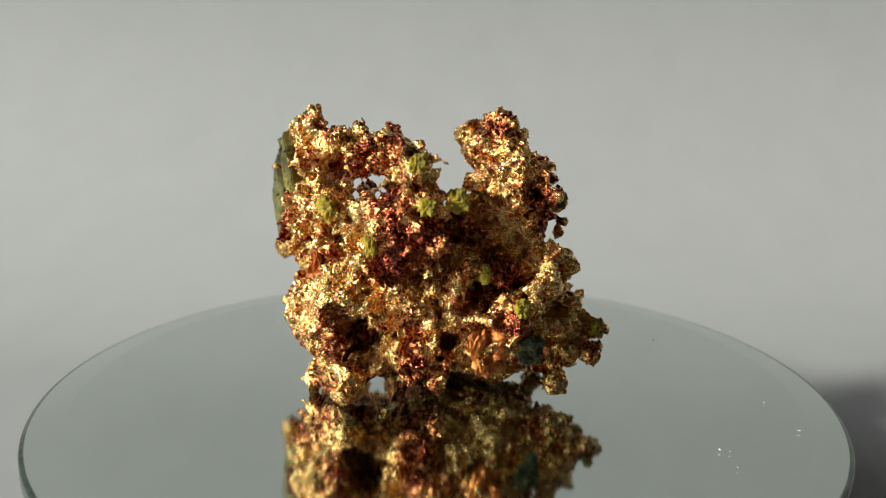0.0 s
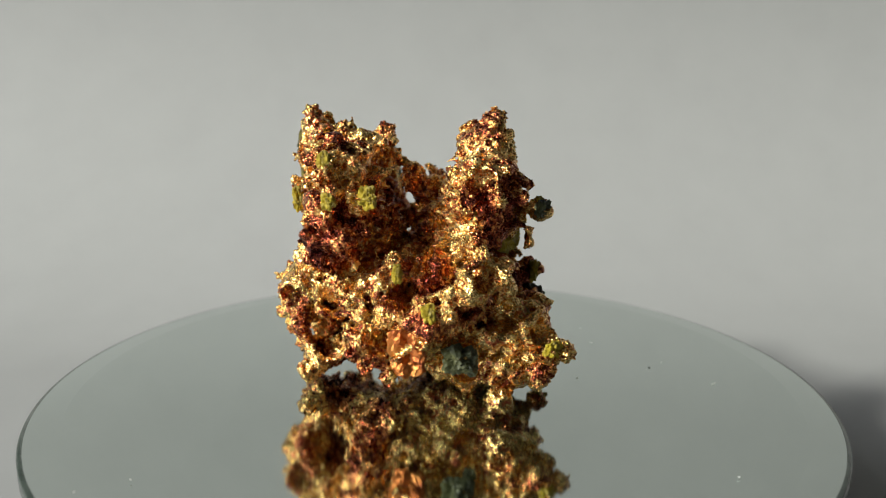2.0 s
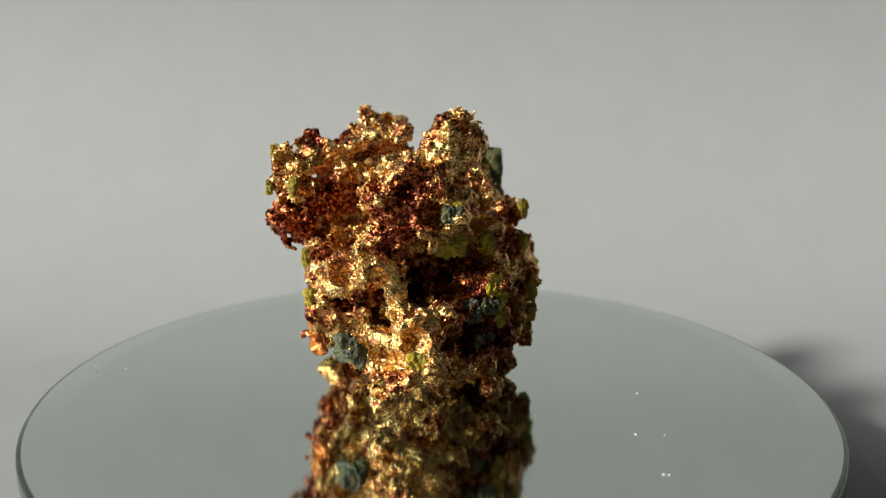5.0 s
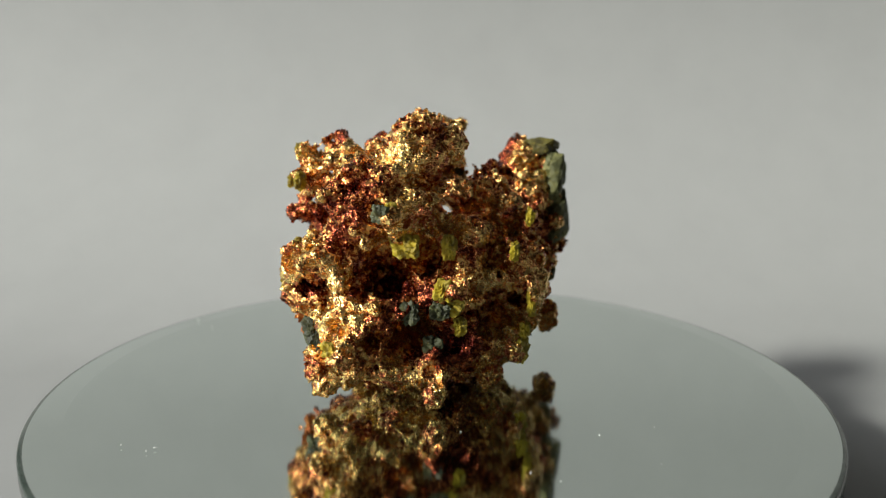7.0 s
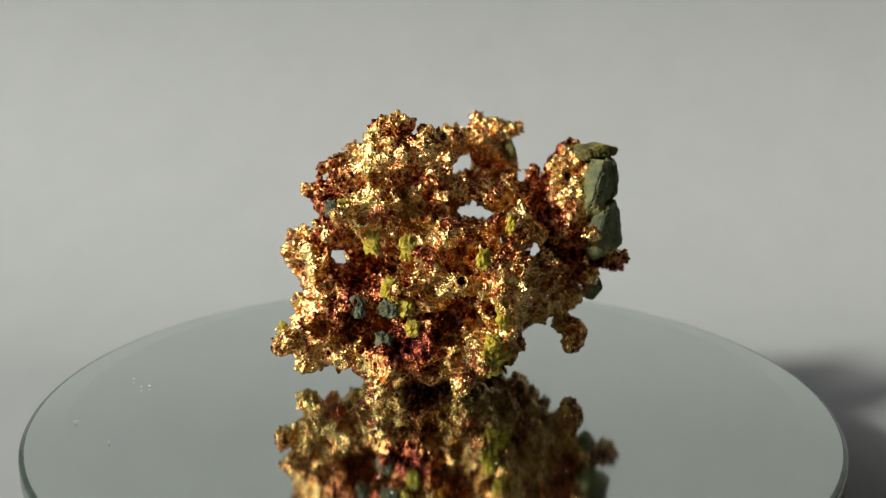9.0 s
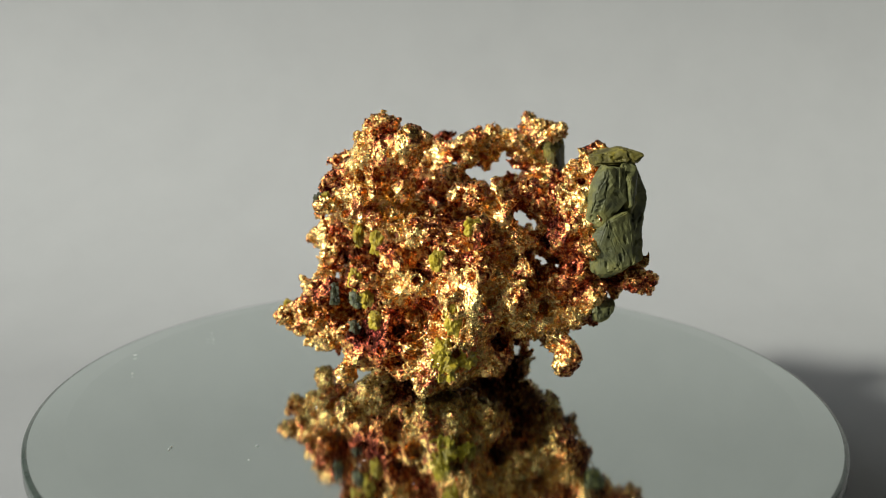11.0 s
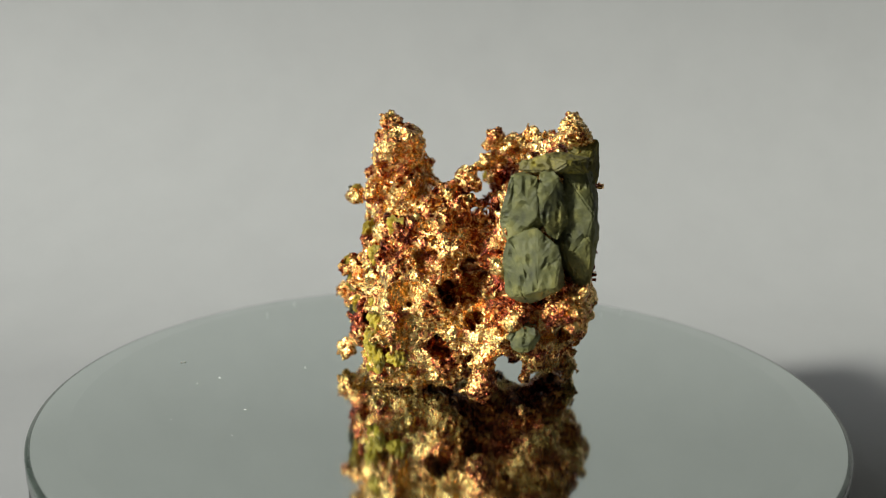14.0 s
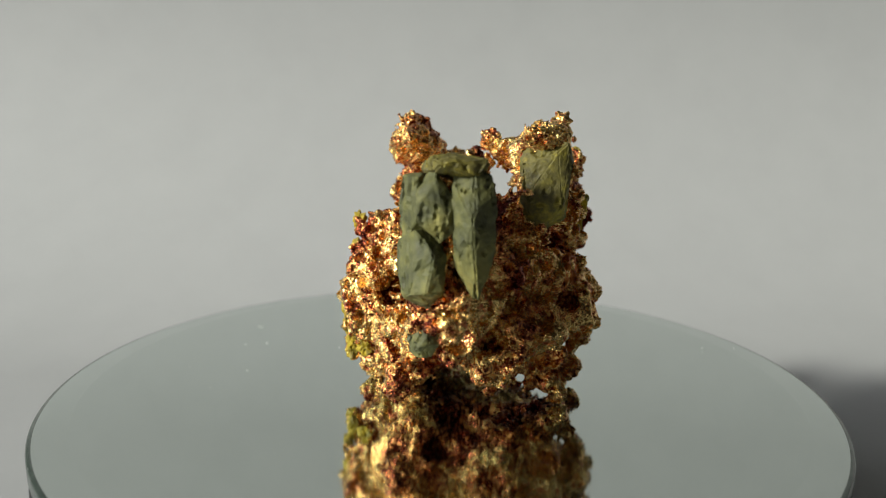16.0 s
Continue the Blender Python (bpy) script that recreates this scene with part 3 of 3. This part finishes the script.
# green blocks: centre, half sizes in millimetres, turn about z in degrees
BLOCKS = [(-27.8, 20.0, 29.5, 4.6, 2.8, 6.3, -3), (-25.8, 19.4, 38.6, 3.2, 2.8, 5.6, 6), (-30.2, 19.0, 39.5, 2.0, 2.6, 5.2, 0),
          (-29.5, 15.0, 45.4, 5.0, 4.4, 1.8, -12), (-32.6, 14.0, 36.0, 3.3, 3.0, 9.6, 8), (-26.2, -5.0, 41.0, 4.4, 2.2, 7.8, 59), (-26.5, 18.8, 17.5, 2.2, 1.8, 2.2, 4)]
# olive crusts: place, half width, half height
CRUSTS = [(-12.3, -25.8, 31.6, 1.0, 2.5), (-20.6, -22.1, 38.9, 1.6, 1.8), (-3.8, -31.8, 45.0, 1.1, 1.2), (17.6, 0.4, 28.8, 2.6, 1.9), (2.6, 19.0, 18.3, 1.3, 3.4),
          (3.8, 17.6, 8.6, 1.9, 2.4), (16.0, 8.0, 18.1, 2.2, 1.8), (0.2, 16.9, 34.8, 1.3, 1.4), (6.4, 16.8, 27.3, 1.2, 1.6), (15.4, 3.9, 28.9, 1.2, 2.0),
          (14.8, 7.7, 15.0, 1.1, 1.6), (18.3, 5.0, 22.2, 1.6, 1.8), (29.2, -11.6, 13.4, 1.4, 1.2), (6.1, -25.4, 38.7, 1.5, 1.6)]
CRUSTS += [(0.2, -34.5, 37.1, 1.1, 1.2), (13.8, -28.1, 21.3, 1.0, 1.5), (6.9, -29.8, 24.0, 0.7, 1.5), (4.5, 18.3, 12.6, 1.4, 1.3), (13.8, 5.6, 31.0, 0.9, 2.0),
           (-0.6, 17.6, 8.6, 1.5, 1.6), (22.0, -2.9, 36.6, 0.9, 0.9)]
# rust-brown leaves of copper
RUSTS = [(8.2, -25.4, 12.8, 2.8, 3.6), (-22.7, -14.8, 24.0, 2.2, 3.0)]
GREYS = [(16.1, -22.7, 12.1, 2.6, 2.1), (18.3, 2.7, 13.4, 1.5, 1.5), (21.2, 0.3, 18.3, 1.5, 1.8), (23.4, -5.1, 36.5, 1.5, 1.3), (18.2, -19.3, 10.5, 1.1, 2.1),
         (17.8, 5.5, 16.7, 1.8, 1.3), (-25.5, 19.1, 18.5, 1.6, 1.6)]


class Grain:
    """Repeatable lattice noise on arrays of points in millimetres."""
    def __init__(self, seed):
        self.rng = np.random.default_rng(seed)
        self.t = self.rng.random((4, 64, 64, 64)).astype(np.float32)

    def value(self, p, size):
        q = p / size + 20
        i = np.floor(q).astype(int)
        f = q - i
        f = f * f * (3 - 2 * f)
        out = 0
        for c in range(8):
            o = np.array([c & 1, c >> 1 & 1, c >> 2])
            w = np.prod(np.where(o, f, 1 - f), axis=1)
            k = (i + o) % 64
            out = out + w * self.t[3, k[:, 0], k[:, 1], k[:, 2]]
        return out - 0.5

    def cells(self, p, size):
        """Distance to the nearest of scattered seeds, in cell sizes."""
        q = p / size + 20
        i = np.floor(q).astype(int)
        best = np.full(len(p), 9.0, np.float32)
        for dx in (-1, 0, 1):
            for dy in (-1, 0, 1):
                for dz in (-1, 0, 1):
                    n = i + np.array([dx, dy, dz])
                    k = n % 64
                    s = n + self.t[:3, k[:, 0], k[:, 1], k[:, 2]].T
                    best = np.minimum(best, ((q - s) ** 2).sum(1))
        return np.sqrt(best)


def field_mesh(d, origin, step):
    """Quads of the zero surface of the grid d (inside negative), one vertex per cell that it crosses."""
    s = d < 0
    n = np.array(d.shape)
    cnt = np.zeros(n - 1, np.int8)
    acc = np.zeros((*(n - 1), 3), np.float32)
    num = np.zeros(n - 1, np.float32)
    for axis in range(3):
        a = np.moveaxis(d, axis, 0)
        lo, hi = a[:-1], a[1:]
        cross = (lo < 0) != (hi < 0)
        f = np.where(cross, lo / np.where(cross, lo - hi, 1), 0)
        cross, f = np.moveaxis(cross, 0, axis), np.moveaxis(f, 0, axis)
        others = [k for k in range(3) if k != axis]
        for u in (0, 1):
            for v in (0, 1):
                sl = [slice(None)] * 3
                sl[others[0]] = slice(u, n[others[0]] - 1 + u)
                sl[others[1]] = slice(v, n[others[1]] - 1 + v)
                c, g = cross[tuple(sl)], f[tuple(sl)]
                num += c
                acc[..., axis] += np.where(c, g, 0)
                acc[..., others[0]] += c * u
                acc[..., others[1]] += c * v
    used = num > 0
    index = np.full(n - 1, -1, int)
    index[used] = np.arange(used.sum())
    cell = np.argwhere(used)
    verts = (cell + acc[used] / num[used][:, None]) * step + origin
    quads = []
    for axis in range(3):
        o1, o2 = (axis + 1) % 3, (axis + 2) % 3
        sl0, sl1 = [slice(None)] * 3, [slice(None)] * 3
        sl0[axis], sl1[axis] = slice(0, -1), slice(1, None)
        a, b = s[tuple(sl0)], s[tuple(sl1)]
        e = np.argwhere(a != b)
        e = e[(e[:, o1] > 0) & (e[:, o2] > 0) & (e[:, o1] < n[o1] - 1) & (e[:, o2] < n[o2] - 1)]
        inside = s[e[:, 0], e[:, 1], e[:, 2]]
        d1, d2 = np.zeros(3, int), np.zeros(3, int)
        d1[o1], d2[o2] = 1, 1
        def at(q):
            return index[q[:, 0], q[:, 1], q[:, 2]]
        q = np.stack([at(e - d1 - d2), at(e - d2), at(e), at(e - d1)], 1)
        quads.append(np.where(inside[:, None], q, q[:, ::-1]))
    return verts, np.concatenate(quads)


def whole_pieces(verts, quads, least=900):
    """Leaves out crumbs that hang on nothing."""
    tag = np.arange(len(verts))
    for _ in range(60):
        low = tag[quads].min(1)
        old = tag.copy()
        for k in range(4):
            np.minimum.at(tag, quads[:, k], low)
        tag = tag[tag]
        if (tag == old).all():
            break
    count = np.bincount(tag, minlength=len(verts))
    return verts, quads[count[tag[quads[:, 0]]] >= least]


def quick_mesh(name, verts, faces, mat, parent, label=""):
    me = bpy.data.meshes.new(name)
    k = faces.shape[1]
    me.vertices.add(len(verts))
    me.vertices.foreach_set("co", np.asarray(verts, np.float32).ravel())
    me.loops.add(faces.size)
    me.loops.foreach_set("vertex_index", faces.astype(np.int32).ravel())
    me.polygons.add(len(faces))
    me.polygons.foreach_set("loop_start", np.arange(0, faces.size, k, dtype=np.int32))
    me.update(calc_edges=True)
    me.materials.append(mat)
    ob = new(name, me)
    ob.parent = parent
    return tagged(ob, label)


def specimen():
    ob = new("mineral_specimen")
    tagged(ob, "jagged native copper with green and olive crusts on a mirror", "mineral specimen")
    g = Grain(7)
    groups = [("foot", FOOT), ("heel", HEEL), ("core", CORE), ("side", SIDE), ("face", FACE), ("brow", BROW), ("flank", FLANK), ("cheek", CHEEK), ("rear", REAR), ("lobe", LOBE), ("crest", CREST), ("bridge", BRIDGE), ("spire", SPIRE), ("shoulder", SHOULDER)]
    balls = np.array([b for _, bs in groups for b in bs], np.float32)
    owner = np.array([k for k, (_, bs) in enumerate(groups) for b in bs])
    tips = np.array(TIPS + KNOBS, np.float32)
    nearest = ((tips[:, None, :3] - balls[None, :, :3]) ** 2).sum(2).argmin(1)
    owner, balls = np.concatenate([owner, owner[nearest]]), np.concatenate([balls, tips])
    step = 0.31
    lo, hi = np.array([-38.0, -40.0, -0.5]), np.array([36.0, 36.0, 55.5])
    n = ((hi - lo) / step).astype(int)
    axes = [lo[k] + step * np.arange(n[k]) for k in range(3)]
    d = np.full(n, 9.0, np.float32)

    def window(x, y, z, r):
        a = tuple(slice(max(0, int((c - r - l) / step)), int((c + r - l) / step) + 1) for c, l in zip((x, y, z), lo))
        return a, np.meshgrid(axes[0][a[0]], axes[1][a[1]], axes[2][a[2]], indexing="ij", sparse=True)

    for x, y, z, r in balls:
        a, (X, Y, Z) = window(x, y, z, r + 4)
        d[a] = np.minimum(d[a], np.sqrt((X - x) ** 2 + (Y - y) ** 2 + (Z - z) ** 2) - r)
    deep = [(x * (1 - 2.6 / math.hypot(x, y)), y * (1 - 2.6 / math.hypot(x, y)), z, r * 0.95) for x, y, z, r in PITS]
    for x, y, z, r in PITS + deep + HOLLOWS:
        a, (X, Y, Z) = window(x, y, z, r + 3)
        d[a] = np.maximum(d[a], r - np.sqrt((X - x) ** 2 + (Y - y) ** 2 + (Z - z) ** 2))
    near = np.argwhere((d > -4.6) & (d < 2.2))
    p = near * step + lo
    v = d[tuple(near.T)]
    # lumps, nodules and crystal grains, then round hollows of two sizes
    v = v + 0.2 + 2.0 * g.value(p, 5.0) + 1.3 * g.value(p + 31, 1.9)
    v = v + 2.9 * (g.cells(p, 4.0) - 0.53) + 0.8 * (g.cells(p + 9, 1.15) - 0.5)
    v = np.maximum(v, (0.42 - g.cells(p + 70, 6.2)) * 6.2)
    v = np.maximum(v, (0.28 - g.cells(p + 47, 3.3)) * 3.3)
    d[tuple(near.T)] = v
    for x, y, z, r in TIPS + KNOBS:
        a, (X, Y, Z) = window(x, y, z, r + 1.5)
        d[a] = np.minimum(d[a], np.sqrt((X - x) ** 2 + (Y - y) ** 2 + (Z - z) ** 2) - r + 0.7 * np.sin(2.1 * X) * np.sin(2.3 * Y + 1) * np.sin(1.9 * Z))
    caves = [(x0, y0, z0, x0 + 1.45 * (x1 - x0), y0 + 1.45 * (y1 - y0), z0 + 1.45 * (z1 - z0), 1.2 * r) for x0, y0, z0, x1, y1, z1, r in CAVES]
    for x0, y0, z0, x1, y1, z1, r in GAPS + caves:
        k = int(math.dist((x0, y0, z0), (x1, y1, z1)) / (0.45 * r)) + 2
        for f in np.linspace(0, 1, k):
            x, y, z = x0 + f * (x1 - x0), y0 + f * (y1 - y0), z0 + f * (z1 - z0)
            a, (X, Y, Z) = window(x, y, z, 1.4 * r + 0.6)
            ragged = 0.2 * r * (np.sin(1.3 * X + 0.7 * Y) * np.sin(1.1 * Y + 1.7 * Z + 1) + np.sin(2.1 * X - 1.2 * Z) * np.sin(1.9 * Y + 0.8 * X))
            d[a] = np.maximum(d[a], r + ragged - np.sqrt((X - x) ** 2 + (Y - y) ** 2 + (Z - z) ** 2))
    for x, y, z, a_, b_, c_, turn in BLOCKS:
        # the copper stands back from the open side of each block
        sides = ((-0.42, 0.91), (-1.0, 0.1)) if y > 8 else ((-0.855, 0.52), (-0.55, -0.83))
        clear = [(0.0, 0.0, sides[0]), (2.5, 0.4, sides[0]), (5.0, 0.0, sides[0]), (2.5, 0.0, sides[1])]
        if turn == 59:
            clear += [(4.5, 0.0, sides[1]), (3.0, 0.0, (0.1, -0.99))]
        if turn == 8:
            clear += [(k, 0.0, (-0.4, -0.92)) for k in (2.5, 5.0, 7.5)]
        for away, more, (ox, oy) in clear:
            cx, cy = x + ox * away, y + oy * away
            a, (X, Y, Z) = window(cx, cy, z, max(a_, b_, c_) + 1.5)
            ct, st = math.cos(radians(turn)), math.sin(radians(turn))
            u, w = ct * (X - cx) + st * (Y - cy), -st * (X - cx) + ct * (Y - cy)
            q = (np.abs(u / a_) ** 4 + np.abs(w / b_) ** 4 + np.abs((Z - z) / c_) ** 4) ** 0.25
            d[a] = np.maximum(d[a], -((q - 1) * min(a_, b_, c_) + 0.5 - more))
    d[:, :, 0] = 1
    # floor of the field: nothing below the plate
    d = np.maximum(d, (0.15 - axes[2])[None, None, :].astype(np.float32))
    verts, quads = whole_pieces(*field_mesh(d, lo, step))
    skin = verts[np.unique(quads)]
    centre = verts[quads].mean(1)
    best, which = np.full(len(centre), 1e9), np.zeros(len(centre), int)
    for k, (x, y, z, r) in enumerate(balls):
        q = np.sqrt(((centre - (x, y, z)) ** 2).sum(1)) - r
        m = q < best
        best[m], which[m] = q[m], owner[k]
    for k, (name, _) in enumerate(groups):
        f = quads[which == k]
        ids, inv = np.unique(f, return_inverse=True)
        quick_mesh("copper_" + name, verts[ids] / 1000, inv.reshape(f.shape), COPPER, ob)
    # loose-standing crystals over the whole skin
    rng = np.random.default_rng(3)
    thick = np.clip(g.value(centre + 5, 5.5) + g.value(centre + 17, 2.2) * 0.6 + 0.5, 0.02, 1) ** 2
    pick = np.argsort(rng.random(len(centre)) ** (1 / thick))[-46000:]
    octa = np.array([(1, 0, 0), (-1, 0, 0), (0, 1, 0), (0, -1, 0), (0, 0, 1), (0, 0, -1)], float)
    tri = np.array([(0, 2, 4), (2, 1, 4), (1, 3, 4), (3, 0, 4), (2, 0, 5), (1, 2, 5), (3, 1, 5), (0, 3, 5)])
    turn = np.linalg.qr(rng.normal(size=(len(pick), 3, 3)))[0]
    size = rng.uniform(0.12, 0.26, (len(pick), 1, 1)) * (0.7 + 1.5 * thick[pick])[:, None, None] * rng.uniform(0.4, 1.7, (len(pick), 1, 3))
    pts = np.einsum("nij,nkj->nki", turn, octa[None] * size) + centre[pick][:, None]
    fc = tri[None] + 6 * np.arange(len(pick))[:, None, None]
    pts[..., 2] = np.maximum(pts[..., 2], 0.1)
    tagged(quick_mesh("grain_crust", pts.reshape(-1, 3) / 1000, fc.reshape(-1, 3), COPPER, ob, "small angular copper crystals"), kind="stuff")
    for k, (x, y, z, a, b, c, r) in enumerate(BLOCKS):
        flake = slab("green_block", a, b, c, SHADED_OLIVE if k in (3, 5) else GREEN, 40 + k)
        place(flake, ob, pose(x / 1000, y / 1000, z / 1000, (4, -6, 3, 0, -3, 0, 5)[k], (3, -9, 4, 5, 2, 0, 8)[k], r), "weathered green mineral block")
    kinds = [("olive_crust", OLIVE, "olive-yellow crust", CRUSTS), ("green_crust", DARK_GREEN, "dark green crust", GREYS), ("rust_leaf", RUST, "rust-brown leaf of copper", RUSTS)]
    for name, mat, label, (x, y, z, w, h) in [(*k[:3], row) for k in kinds for row in k[3]]:
        x, y, z = skin[((skin - (x, y, z)) ** 2).sum(1).argmin()]
        out = math.degrees(math.atan2(y, x))
        flake = rock(name, 0.75, w * 1.1, h * 1.1, 3.0, 3, 1.0, mat)
        place(flake, ob, pose(x / 1000, y / 1000, z / 1000, 0, 0, out), label)
    return ob


def slab(name, a, b, c, mat, seed):
    """A broken, angular block with worn edges, half sizes in millimetres."""
    rng = random.Random(seed)
    bm = bmesh.new()
    for k in range(26):
        n = Vector((rng.gauss(0, 1), rng.gauss(0, 1), rng.gauss(0, 1))).normalized()
        f = (abs(n.x) ** 5 + abs(n.y) ** 5 + abs(n.z) ** 5) ** -0.2 * rng.uniform(0.92, 1.12)
        bm.verts.new((n.x * f * a, n.y * f * b, n.z * f * c))
    hull = bmesh.ops.convex_hull(bm, input=bm.verts)
    loose = [v for v in bm.verts if not v.link_faces]
    bmesh.ops.delete(bm, geom=loose, context="VERTS")
    bmesh.ops.dissolve_limit(bm, angle_limit=radians(9), verts=bm.verts, edges=bm.edges)
    bmesh.ops.bevel(bm, geom=bm.edges[:], offset=0.28, segments=2, affect="EDGES", clamp_overlap=True)
    bmesh.ops.triangulate(bm, faces=bm.faces)
    for _ in range(3):
        long = [e for e in bm.edges if e.calc_length() > 0.7]
        if long:
            bmesh.ops.subdivide_edges(bm, edges=long, cuts=1)
            bmesh.ops.triangulate(bm, faces=[f for f in bm.faces if len(f.verts) > 3])
    bm.normal_update()
    off = Vector((seed * 3.1, seed * 1.7, 4.0))
    for v in bm.verts:
        q = v.co.copy()
        e = noise.noise(q * 0.5 + off) * 0.25 + noise.noise(q * 1.7 + off) * 0.12
        crack = abs(noise.noise(Vector((q.x * 0.4, q.y * 0.4, q.z * 0.16)) + off * 2))
        v.co = (q + v.normal * (e - max(0, 0.05 - crack) * 12)) / 1000
    return name, bm, mat


def rock(name, a, b, c, power, detail, rough, mat):
    """A blocky, fissured lump with half sizes in millimetres."""
    bm = bmesh.new()
    bmesh.ops.create_icosphere(bm, subdivisions=detail + 1, radius=1)
    off = Vector((random.uniform(0, 50), random.uniform(0, 50), random.uniform(0, 50)))
    size = sorted((a, b, c))[1]
    fr = 1.9 / size
    fine = 0.16
    for v in bm.verts:
        n = v.co.normalized()
        k = (abs(n.x) ** power + abs(n.y) ** power + abs(n.z) ** power) ** (-1 / power)
        q = Vector((n.x * k * a, n.y * k * b, n.z * k * c))
        e = noise.noise(q * fr + off) * 0.30 + noise.noise(q * fr * 2.4 + off) * fine + noise.noise(q * fr * 6 + off) * fine * 0.35
        e += 0.16 * round(2.6 * noise.noise(Vector((q.x * fr * 1.3, q.y * fr * 1.3, q.z * fr * 0.5)) + off * 3))
        crack = abs(noise.noise(Vector((q.x * fr * 1.1, q.y * fr * 1.1, q.z * fr * 0.35)) + off * 2))
        e -= max(0, 0.05 - crack) * 4
        v.co = (q + n * e * rough * size) / 1000
    return name, bm, mat


def place(lump, parent, m, label):
    name, bm, mat = lump
    part(name, bm, mat, parent, label, False).matrix_basis = m


plate = turntable()
stone = specimen()


def motions():
    times = [0.0, 1 / 30] + [0.5 * k for k in range(1, 32)] + [16.0 - 1 / 30, 16.0]
    for thing in (plate, stone):
        walk(thing, [(t, pose(0, 0, 0, 0, 0, SPIN * t)) for t in times])


motions()
